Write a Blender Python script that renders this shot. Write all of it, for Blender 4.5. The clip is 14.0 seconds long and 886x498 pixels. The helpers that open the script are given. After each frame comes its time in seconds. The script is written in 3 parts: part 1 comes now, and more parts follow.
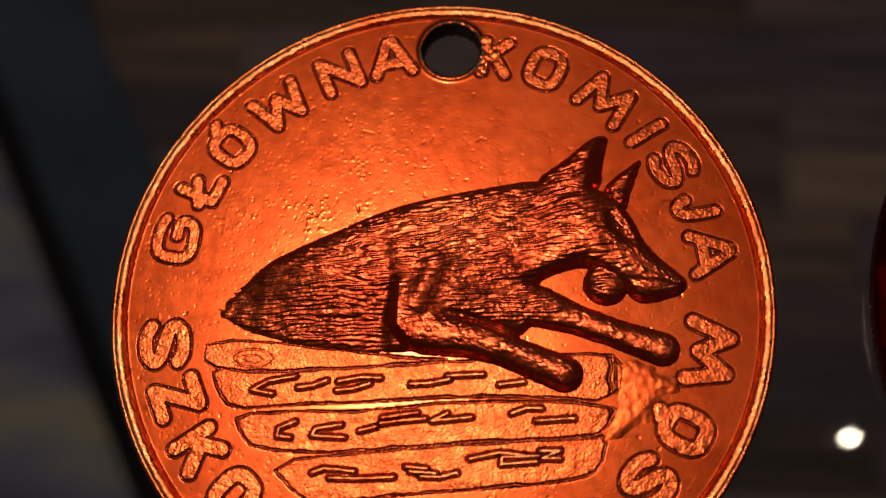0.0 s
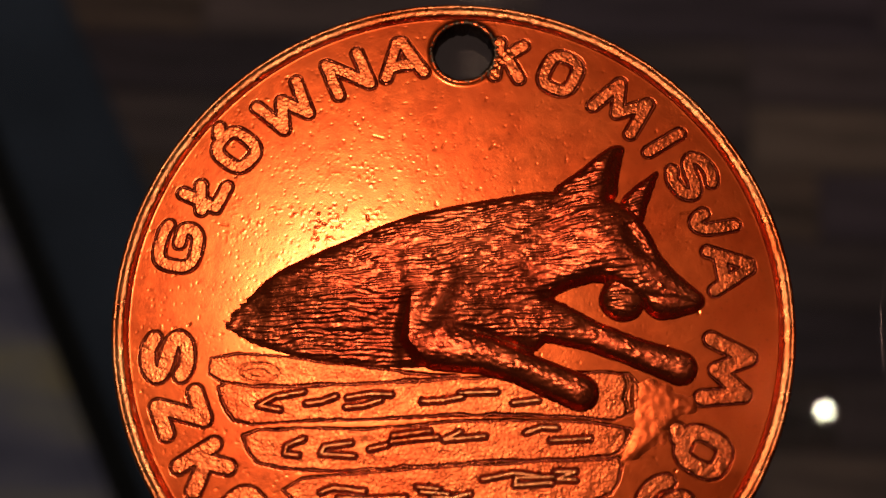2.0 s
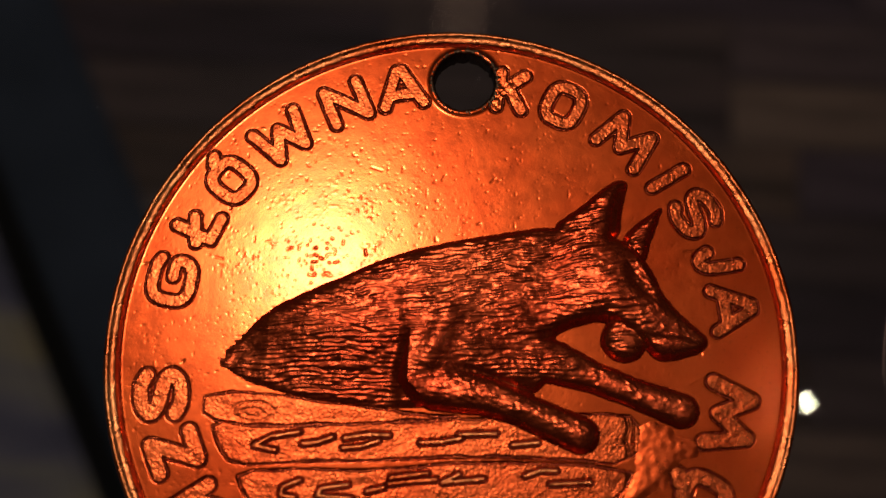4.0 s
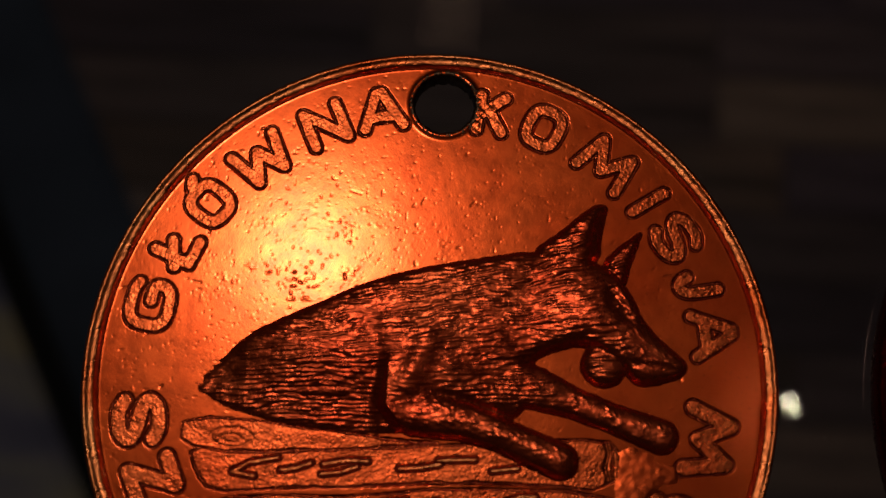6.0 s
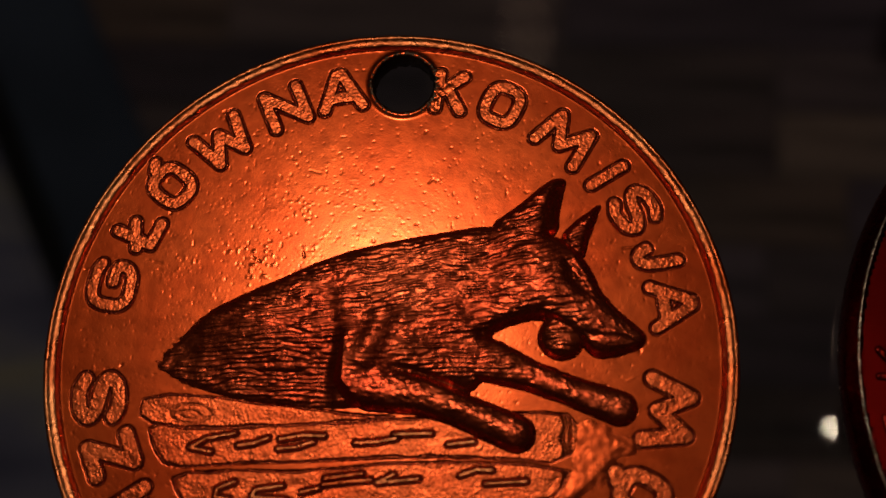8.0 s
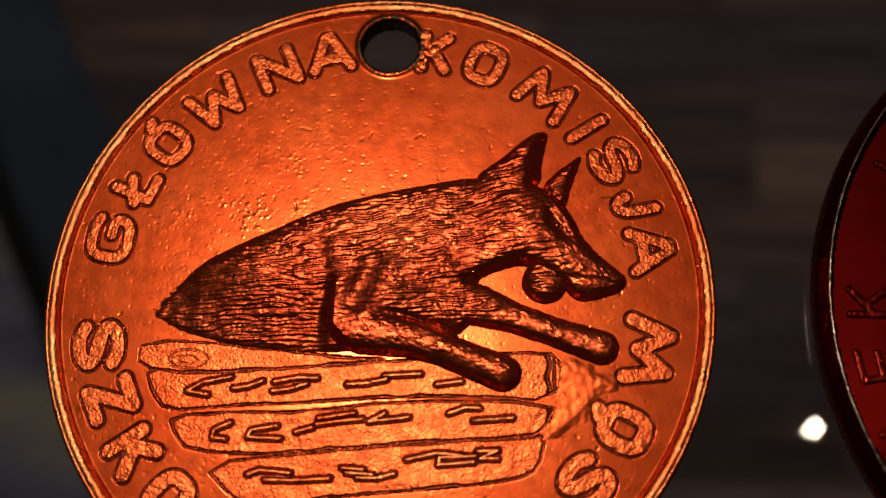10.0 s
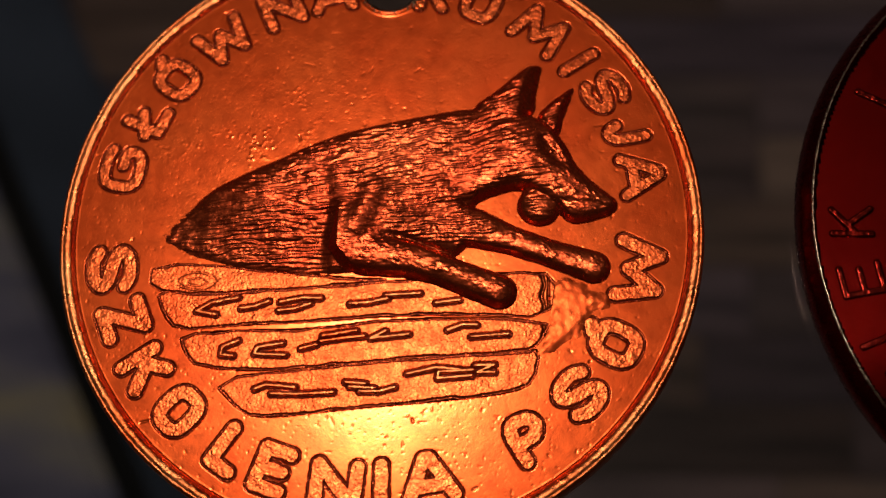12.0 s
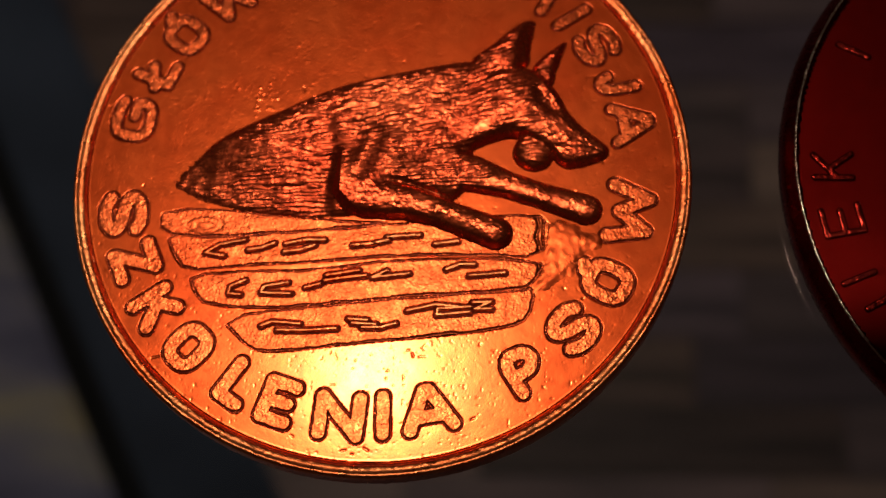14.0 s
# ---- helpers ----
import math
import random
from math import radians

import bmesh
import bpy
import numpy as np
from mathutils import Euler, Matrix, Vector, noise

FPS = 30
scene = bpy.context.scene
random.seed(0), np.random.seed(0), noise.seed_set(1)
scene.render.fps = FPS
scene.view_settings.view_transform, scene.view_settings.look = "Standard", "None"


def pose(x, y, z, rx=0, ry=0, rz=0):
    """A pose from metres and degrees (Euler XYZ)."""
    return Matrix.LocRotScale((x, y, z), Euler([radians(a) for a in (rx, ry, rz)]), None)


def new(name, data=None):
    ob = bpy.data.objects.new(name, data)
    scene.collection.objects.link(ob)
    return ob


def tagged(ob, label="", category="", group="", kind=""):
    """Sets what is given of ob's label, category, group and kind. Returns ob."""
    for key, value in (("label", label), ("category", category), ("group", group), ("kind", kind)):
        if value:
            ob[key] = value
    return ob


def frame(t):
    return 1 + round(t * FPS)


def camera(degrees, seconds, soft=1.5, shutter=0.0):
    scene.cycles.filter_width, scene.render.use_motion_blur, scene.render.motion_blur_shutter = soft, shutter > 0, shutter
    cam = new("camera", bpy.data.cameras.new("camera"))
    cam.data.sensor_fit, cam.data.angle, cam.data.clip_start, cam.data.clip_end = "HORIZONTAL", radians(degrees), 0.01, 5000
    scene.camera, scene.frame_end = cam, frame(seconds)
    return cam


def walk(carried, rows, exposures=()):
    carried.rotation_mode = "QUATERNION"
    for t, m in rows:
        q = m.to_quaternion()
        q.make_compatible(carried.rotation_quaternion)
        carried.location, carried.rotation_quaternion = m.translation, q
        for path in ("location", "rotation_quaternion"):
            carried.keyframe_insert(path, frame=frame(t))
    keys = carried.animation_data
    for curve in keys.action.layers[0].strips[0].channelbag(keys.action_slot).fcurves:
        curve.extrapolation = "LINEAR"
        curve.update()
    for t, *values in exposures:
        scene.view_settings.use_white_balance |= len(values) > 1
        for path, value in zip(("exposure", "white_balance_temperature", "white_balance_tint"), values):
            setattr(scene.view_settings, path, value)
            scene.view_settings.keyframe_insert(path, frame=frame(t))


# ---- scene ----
cam = camera(34.9, 14.0, soft=1.5)
cam.data.dof.use_dof = True
cam.data.dof.focus_distance = 0.125
cam.data.dof.aperture_fstop = 22.0
TOP = 0.450          # upper face of the glass table
FACE = 0.0026        # height of the medal's field over the glass
ROWS = [
    (0, 0.00882, -0.03621, 0.11890, 19.107, 3.421, 1.978),
    (0.5, 0.00827, -0.03472, 0.11831, 18.630, 3.310, 2.037),
    (1, 0.00750, -0.03281, 0.11812, 17.878, 3.061, 2.154),
    (1.5, 0.00551, -0.03190, 0.11763, 17.658, 2.270, 2.109),
    (2, 0.00322, -0.02923, 0.11775, 16.626, 1.356, 2.027),
    (2.5, 0.00155, -0.02799, 0.11751, 16.349, 0.653, 2.070),
    (3, 0.00134, -0.02601, 0.11748, 15.838, 0.635, 2.211),
    (5.5, -0.00045, -0.01901, 0.11779, 14.306, -0.740, 2.301),
    (6, 0.00119, -0.01891, 0.11787, 14.372, -0.387, 2.293),
    (6.5, 0.00410, -0.01957, 0.11757, 14.684, 0.563, 2.323),
    (7, 0.00783, -0.02076, 0.11715, 15.136, 1.841, 2.407),
    (7.5, 0.01032, -0.02287, 0.11649, 15.869, 2.587, 2.305),
    (8, 0.01249, -0.02532, 0.11574, 16.741, 3.275, 2.239),
    (10.5, 0.01232, -0.03780, 0.11801, 19.116, 2.626, 1.344),
    (11, 0.01294, -0.04062, 0.11826, 19.525, 2.897, 1.312),
    (11.5, 0.01346, -0.04216, 0.11921, 19.257, 3.106, 1.310),
    (12, 0.01375, -0.04445, 0.11983, 19.361, 3.196, 1.302),
    (12.5, 0.01333, -0.04632, 0.12060, 19.319, 3.004, 1.155),
    (13, 0.01381, -0.04837, 0.12128, 19.334, 3.169, 1.173),
    (13.5, 0.01390, -0.05090, 0.12185, 19.741, 3.161, 1.142),
    (14, 0.01363, -0.05295, 0.12255, 20.168, 2.979, 1.169),
]
walk(cam, [(t, pose(x, y, TOP + FACE + z, rx, ry, rz)) for t, x, y, z, rx, ry, rz in ROWS],
     exposures=[(0.0, 0.05), (3.0, -0.05), (5.3, -1.0), (6.5, -1.3), (8.0, -1.2), (10.3, -0.05), (14.0, 0.05)])

# ---- light ----
world = bpy.data.worlds.new("world")
world.use_nodes = True
world.node_tree.nodes["Background"].inputs["Color"].default_value = (0.35, 0.42, 0.55, 1)
world.node_tree.nodes["Background"].inputs["Strength"].default_value = 0.02
scene.world = world
LAMP = Vector((-0.165, 0.390, 1.98))       # bulb of the hanging lamp
bulb_light = bpy.data.lights.new("bulb_light", "POINT")
bulb_light.energy, bulb_light.color, bulb_light.shadow_soft_size = 16.5, (1.0, 0.86, 0.66), 0.055
light_ob = new("bulb_light", bulb_light)
light_ob.location = LAMP
LED = Vector((0.0766, 0.0272, TOP + 0.184))  # bulb of the reading lamp on the table

# ---- materials ----


def material(name):
    m = bpy.data.materials.new(name)
    m.use_nodes = True
    nt = m.node_tree
    bsdf = nt.nodes["Principled BSDF"]
    return m, nt, bsdf


def add(nt, kind, **values):
    n = nt.nodes.new(kind)
    for key, value in values.items():
        n.inputs[key.replace("_", " ")].default_value = value
    return n


def coords(nt, scale=1000.0, stretch=(1, 1, 1)):
    """Object coordinates in millimetres (scale 1000) or metres (scale 1)."""
    tc = nt.nodes.new("ShaderNodeTexCoord")
    mp = nt.nodes.new("ShaderNodeMapping")
    mp.inputs["Scale"].default_value = [scale * s for s in stretch]
    nt.links.new(tc.outputs["Object"], mp.inputs["Vector"])
    return mp.outputs["Vector"]


def ramp(nt, fac, stops):
    r = nt.nodes.new("ShaderNodeValToRGB")
    while len(r.color_ramp.elements) < len(stops):
        r.color_ramp.elements.new(0.5)
    for e, (p, c) in zip(r.color_ramp.elements, stops):
        e.position, e.color = p, (*c, 1) if len(c) == 3 else c
    nt.links.new(fac, r.inputs["Fac"])
    return r.outputs["Color"]


def noise_tex(nt, vec, scale, detail=3.0, rough=0.55):
    n = add(nt, "ShaderNodeTexNoise", Scale=scale, Detail=detail, Roughness=rough)
    nt.links.new(vec, n.inputs["Vector"])
    return n.outputs["Fac"]


def bump(nt, height, strength, distance, bsdf, before=None):
    b = add(nt, "ShaderNodeBump", Strength=strength, Distance=distance)
    nt.links.new(height, b.inputs["Height"])
    if before is not None:
        nt.links.new(before, b.inputs["Normal"])
    nt.links.new(b.outputs["Normal"], bsdf.inputs["Normal"])
    return b.outputs["Normal"]


def copper(name, dark, light, rough, grain, grain_size, coat=0.0, spread=0.08, stain=0.5, speck=2.3, pits=0.30, metal=1.0, haze=0.0):
    """Copper of two tones, mottled on two scales; grain: depth of its fine relief in mm, grain_size: spots per mm."""
    m, nt, b = material(name)
    v = coords(nt)
    big, fine = noise_tex(nt, v, 0.16, 4.0), noise_tex(nt, v, grain_size, 2.0, 0.6)
    col = ramp(nt, big, [(0.32, dark), (0.68, light)])
    specks = ramp(nt, noise_tex(nt, v, speck, 3.0, 0.7), [(pits, (0.45, 0.40, 0.36)), (pits + 0.10, (1, 1, 1))])
    mul = nt.nodes.new("ShaderNodeMix")
    mul.data_type, mul.blend_type = "RGBA", "MULTIPLY"
    mul.inputs["Factor"].default_value = stain
    nt.links.new(col, mul.inputs[6])
    nt.links.new(specks, mul.inputs[7])
    nt.links.new(mul.outputs[2], b.inputs["Base Color"])
    b.inputs["Metallic"].default_value = metal
    r = nt.nodes.new("ShaderNodeMapRange")
    r.inputs["From Min"].default_value, r.inputs["From Max"].default_value = 0.3, 0.7
    r.inputs["To Min"].default_value, r.inputs["To Max"].default_value = rough - spread, rough + spread
    nt.links.new(noise_tex(nt, v, 0.7, 4.0, 0.65), r.inputs["Value"])
    nt.links.new(r.outputs["Result"], b.inputs["Roughness"])
    b.inputs["Coat Weight"].default_value, b.inputs["Coat Roughness"].default_value, b.inputs["Coat IOR"].default_value = coat, 0.14, 1.5
    n1 = bump(nt, fine, 1.0, grain / 1000.0, b)
    n2 = bump(nt, noise_tex(nt, v, 0.45, 2.0), 1.0, 0.010 / 1000.0, b, n1)
    if haze:                                                   # fine scratches spread a share of the shine
        wide = add(nt, "ShaderNodeBsdfGlossy", Roughness=0.42)
        nt.links.new(mul.outputs[2], wide.inputs["Color"])
        nt.links.new(n2, wide.inputs["Normal"])
        mix = nt.nodes.new("ShaderNodeMixShader")
        mix.inputs[0].default_value = haze
        nt.links.new(b.outputs[0], mix.inputs[1])
        nt.links.new(wide.outputs[0], mix.inputs[2])
        nt.links.new(mix.outputs[0], nt.nodes["Material Output"].inputs["Surface"])
    return m


COPPER_FIELD = copper("copper_field", (0.76, 0.085, 0.016), (0.86, 0.120, 0.024), 0.190, 0.0018, 6.0, coat=0.38, spread=0.035, stain=0.5, haze=0.35)
COPPER_SAND = copper("copper_sandblasted", (0.80, 0.112, 0.030), (0.94, 0.170, 0.050), 0.27, 0.011, 7.0, stain=0.8, speck=4.5, pits=0.40)
COPPER_LOG = copper("copper_sanded_logs", (0.76, 0.098, 0.026), (0.90, 0.150, 0.042), 0.29, 0.012, 6.0, stain=0.8, speck=4.5, pits=0.40)
COPPER_GROUND = copper("copper_sanded_ground", (0.64, 0.078, 0.018), (0.80, 0.112, 0.028), 0.32, 0.008, 5.0)
COPPER_FUR = copper("copper_chased", (0.80, 0.072, 0.022), (0.98, 0.150, 0.048), 0.27, 0.011, 5.0, metal=0.86)
COPPER_RIM = copper("copper_worn_rim", (0.86, 0.14, 0.035), (0.97, 0.34, 0.13), 0.31, 0.036, 4.0)
WORN_RIDGE = copper("worn_ridge", (0.80, 0.50, 0.38), (0.95, 0.75, 0.62), 0.26, 0.010, 3.0)
# wall and burr of the hole in darker copper tones
HOLE_WALL = copper("dark_hole_wall", (0.07, 0.040, 0.030), (0.30, 0.17, 0.11), 0.42, 0.050, 4.0)
# darker copper for edges and grooves: their shade is put into the colour
EDGE_SHADE = copper("edge_shade_copper", (0.36, 0.040, 0.016), (0.50, 0.058, 0.024), 0.46, 0.004, 6.0, metal=0.60)
# second medal: the same copper, its dark reflections put into the colour
RED_FIELD = copper("shaded_copper_field", (0.21, 0.005, 0.004), (0.24, 0.007, 0.005), 0.30, 0.003, 5.0, stain=0.05, spread=0.01)
RED_RIM = copper("shaded_copper_rim", (0.20, 0.009, 0.006), (0.30, 0.018, 0.011), 0.26, 0.012, 3.0, stain=0.1)
RED_LETTER = copper("shaded_copper_letters", (0.34, 0.012, 0.008), (0.46, 0.03, 0.02), 0.22, 0.010, 4.0, stain=0.1)


def plain(name, color, rough=0.6, metal=0.0, var=0.25, scale=20.0, depth=0.0):
    m, nt, b = material(name)
    v = coords(nt, 1.0)
    lo, hi = [c * (1 - var) for c in color], [min(1, c * (1 + var)) for c in color]
    nt.links.new(ramp(nt, noise_tex(nt, v, scale, 5.0), [(0.3, lo), (0.7, hi)]), b.inputs["Base Color"])
    b.inputs["Roughness"].default_value, b.inputs["Metallic"].default_value = rough, metal
    if depth:
        bump(nt, noise_tex(nt, v, scale * 12, 3.0), 0.6, depth, b)
    return m


def wood_floor():
    m, nt, b = material("dark_parquet")
    v = coords(nt, 1.0, (3.0, 40.0, 1.0))
    info = nt.nodes.new("ShaderNodeObjectInfo")
    shade = ramp(nt, info.outputs["Random"], [(0.0, (0.06, 0.035, 0.055)), (0.25, (0.40, 0.25, 0.22)), (0.45, (0.13, 0.088, 0.14)), (0.7, (0.60, 0.40, 0.34)), (0.85, (0.24, 0.165, 0.24)), (1.0, (0.40, 0.27, 0.31))])
    grain = ramp(nt, noise_tex(nt, v, 3.0, 5.0, 0.6), [(0.34, (0.26, 0.26, 0.30)), (0.66, (0.92, 0.90, 0.90))])
    mul = nt.nodes.new("ShaderNodeMix")
    mul.data_type, mul.blend_type = "RGBA", "MULTIPLY"
    mul.inputs["Factor"].default_value = 1.0
    nt.links.new(shade, mul.inputs[6])
    nt.links.new(grain, mul.inputs[7])
    nt.links.new(mul.outputs[2], b.inputs["Base Color"])
    b.inputs["Roughness"].default_value = 0.55
    b.inputs["Specular IOR Level"].default_value = 0.32
    bump(nt, noise_tex(nt, v, 6.0, 3.0), 0.3, 0.0006, b)
    return m


def glass_top():
    m, nt, b = material("clear_glass")
    nt.nodes.remove(b)
    out = nt.nodes["Material Output"]
    clear = nt.nodes.new("ShaderNodeBsdfTransparent")
    clear.inputs["Color"].default_value = (0.93, 0.95, 0.95, 1)
    gloss = nt.nodes.new("ShaderNodeBsdfGlossy")
    gloss.inputs["Roughness"].default_value = 0.0
    fres = nt.nodes.new("ShaderNodeFresnel")
    fres.inputs["IOR"].default_value = 1.5
    mix = nt.nodes.new("ShaderNodeMixShader")
    nt.links.new(fres.outputs[0], mix.inputs[0])
    nt.links.new(clear.outputs[0], mix.inputs[1])
    nt.links.new(gloss.outputs[0], mix.inputs[2])
    nt.links.new(mix.outputs[0], out.inputs["Surface"])
    clean, nt2, b2 = material("clear_glass_underside")
    nt2.nodes.remove(b2)
    c2 = nt2.nodes.new("ShaderNodeBsdfTransparent")
    c2.inputs["Color"].default_value = (0.96, 0.98, 0.97, 1)
    nt2.links.new(c2.outputs[0], nt2.nodes["Material Output"].inputs["Surface"])
    return m, clean


def glowing(name, color, strength):
    m, nt, b = material(name)
    b.inputs["Emission Color"].default_value = (*color, 1)
    b.inputs["Emission Strength"].default_value = strength
    return m


def striped_wool():
    """Blue-grey wool woven in uneven slanting stripes of blue, grey and olive."""
    m, nt, b = material("striped_blue_grey_wool")
    tc = nt.nodes.new("ShaderNodeTexCoord")
    mp = nt.nodes.new("ShaderNodeMapping")
    mp.inputs["Rotation"].default_value = (0, 0, math.atan2(0.1503, -0.0768))
    nt.links.new(tc.outputs["Object"], mp.inputs["Vector"])
    flat = nt.nodes.new("ShaderNodeMapping")
    flat.inputs["Scale"].default_value = (5.0, 26.0, 1.0)
    nt.links.new(mp.outputs["Vector"], flat.inputs["Vector"])
    v = flat.outputs["Vector"]
    tone = ramp(nt, noise_tex(nt, v, 1.0, 3.0, 0.6), [(0.32, (0.10, 0.10, 0.20)), (0.45, (0.26, 0.25, 0.40)), (0.55, (0.40, 0.37, 0.40)), (0.64, (0.55, 0.46, 0.33)), (0.75, (0.30, 0.27, 0.34))])
    nt.links.new(tone, b.inputs["Base Color"])
    b.inputs["Roughness"].default_value = 0.95
    bump(nt, noise_tex(nt, mp.outputs["Vector"], 120.0, 3.0), 0.6, 0.002, b)
    return m


WOOD = wood_floor()
GLASS, GLASS_UNDER = glass_top()
PLASTER = plain("brown_plaster", (0.26, 0.22, 0.18), 0.9, scale=2.0, var=0.12)
CEIL = plain("grey_ceiling_paint", (0.30, 0.28, 0.27), 0.9, scale=2.0, var=0.06)
STEEL = plain("brushed_steel", (0.35, 0.35, 0.36), 0.35, 1.0)
NAVY = plain("navy_wool", (0.055, 0.070, 0.120), 0.95, scale=9.0, var=0.45, depth=0.002)
GREY_WOOL = striped_wool()
HEM = plain("black_hem", (0.010, 0.010, 0.014), 0.95)
BLACK = plain("black_plastic", (0.006, 0.006, 0.006), 0.9)
SHADE = plain("dark_metal_shade", (0.03, 0.03, 0.03), 0.6)
DIM_GLOW = glowing("dim_warm_glow", (1.0, 0.62, 0.40), 1.4)
LED_GLOW = glowing("led_glow", (1.0, 0.84, 0.62), 130.0)

# ---- mesh helpers ----


def obj(name, verts, faces, mats, parent=None, label="", smooth=False):
    me = bpy.data.meshes.new(name)
    me.from_pydata(verts, [], faces)
    for m in (mats if isinstance(mats, (list, tuple)) else [mats]):
        me.materials.append(m)
    if smooth:
        me.shade_smooth()
    ob = new(name, me)
    ob.parent = parent
    if label:
        ob["label"] = label
    return ob


def part(name, bm, mat, parent=None, label="", smooth=False):
    me = bpy.data.meshes.new(name)
    bm.to_mesh(me)
    bm.free()
    for m in (mat if isinstance(mat, (list, tuple)) else [mat]):
        me.materials.append(m)
    if smooth:
        me.shade_smooth()
    ob = new(name, me)
    ob.parent = parent
    if label:
        ob["label"] = label
    return ob


def box(x0, x1, y0, y1, z0, z1, bevel=0.0):
    bm = bmesh.new()
    bmesh.ops.create_cube(bm, size=1.0)
    for v in bm.verts:
        v.co = Vector(((x0 + x1) / 2 + v.co.x * (x1 - x0), (y0 + y1) / 2 + v.co.y * (y1 - y0), (z0 + z1) / 2 + v.co.z * (z1 - z0)))
    if bevel:
        bmesh.ops.bevel(bm, geom=bm.edges[:], offset=bevel, segments=2, affect="EDGES")
    return bm


def lathe(profile, n=48, wobble=0.0, seed=0):
    """Turns (radius, height) points about z into vertices and faces."""
    rng = np.random.default_rng(seed)
    verts, faces, k = [], [], len(profile)
    for i in range(n):
        a = 2 * math.pi * i / n
        for r, z in profile:
            dr, dz = rng.normal(0, wobble, 2) if wobble else (0, 0)
            verts.append(((r + dr) * math.cos(a), (r + dr) * math.sin(a), z + dz))
    for i in range(n):
        for j in range(k - 1):
            a, b = i * k + j, ((i + 1) % n) * k + j
            faces.append((a, b, b + 1, a + 1))
    return verts, faces


def tube(points, radius, n=10):
    """A round rod through the points."""
    pts = [Vector(p) for p in points]
    verts, faces = [], []
    for i, p in enumerate(pts):
        d = (pts[min(i + 1, len(pts) - 1)] - pts[max(i - 1, 0)]).normalized()
        u = d.orthogonal().normalized() if i == 0 else (u - d * u.dot(d)).normalized()
        w = d.cross(u)
        for k in range(n):
            a = 2 * math.pi * k / n
            verts.append(tuple(p + radius * (u * math.cos(a) + w * math.sin(a))))
    for i in range(len(pts) - 1):
        for k in range(n):
            a, b = i * n + k, i * n + (k + 1) % n
            faces.append((a, b, b + n, a + n))
    faces += [tuple(range(n))[::-1], tuple(range((len(pts) - 1) * n, len(pts) * n))]
    return verts, faces


# ---- relief in millimetres: distances to strokes and outlines ----


def seg_dist(X, Y, a, b, ra=0.0, rb=0.0):
    """Distance to a stroke from a to b whose half width goes from ra to rb."""
    dx, dy = b[0] - a[0], b[1] - a[1]
    t = np.clip(((X - a[0]) * dx + (Y - a[1]) * dy) / (dx * dx + dy * dy + 1e-9), 0, 1)
    return np.hypot(X - a[0] - t * dx, Y - a[1] - t * dy) - (ra + t * (rb - ra))


def chain_dist(X, Y, pts, radii):
    d = np.full(X.shape, 1e3)
    for i in range(len(pts) - 1):
        d = np.minimum(d, seg_dist(X, Y, pts[i], pts[i + 1], radii[i], radii[i + 1]))
    return d


def poly_dist(X, Y, pts):
    """Signed distance to a closed outline, inside negative."""
    d, inside = np.full(X.shape, 1e3), np.zeros(X.shape, bool)
    for (ax, ay), (bx, by) in zip(pts, pts[1:] + pts[:1]):
        d = np.minimum(d, seg_dist(X, Y, (ax, ay), (bx, by)))
        cross = (ay > Y) != (by > Y)
        at = ax + (Y - ay) / (by - ay if abs(by - ay) > 1e-9 else 1e-9) * (bx - ax)
        inside ^= cross & (X < at)
    return np.where(inside, -d, d)


def rounded(pts, times=2):
    """Cuts the corners of a closed outline."""
    for _ in range(times):
        out = []
        for (ax, ay), (bx, by) in zip(pts, pts[1:] + pts[:1]):
            out += [(0.75 * ax + 0.25 * bx, 0.75 * ay + 0.25 * by), (0.25 * ax + 0.75 * bx, 0.25 * ay + 0.75 * by)]
        pts = out
    return pts


def value_noise(X, Y, size, seed):
    """Smooth random field between -1 and 1 with spots of that size in mm."""
    rng = np.random.default_rng(seed)
    table = rng.uniform(-1, 1, (256, 256))
    u, v = X / size + 517.3, Y / size + 311.7
    i, j = np.floor(u).astype(int), np.floor(v).astype(int)
    fu, fv = u - i, v - j
    fu, fv = fu * fu * (3 - 2 * fu), fv * fv * (3 - 2 * fv)
    g = lambda a, b: table[a % 256, b % 256]
    return (g(i, j) * (1 - fu) + g(i + 1, j) * fu) * (1 - fv) + (g(i, j + 1) * (1 - fu) + g(i + 1, j + 1) * fu) * fv


def edge_round(d, r):
    """0 at the outline to 1 at r mm inside it, round like a bead."""
    s = np.clip(-d / r, 0, 1)
    return np.sqrt(np.clip(1 - (1 - s) ** 2, 0, 1))


def carved(d, high, round_off=0.13, wide=1.0):
    """Section through a struck edge: flat top, rounded shoulder, narrow moat, field."""
    top = high * edge_round(d, round_off)
    moat = np.interp(d, [0.0, 0.06 * wide, 0.19 * wide, 0.19 * wide + 0.05], [0.0, -0.13 * wide, 0.004, -0.04])
    return np.where(d < 0, top, moat)


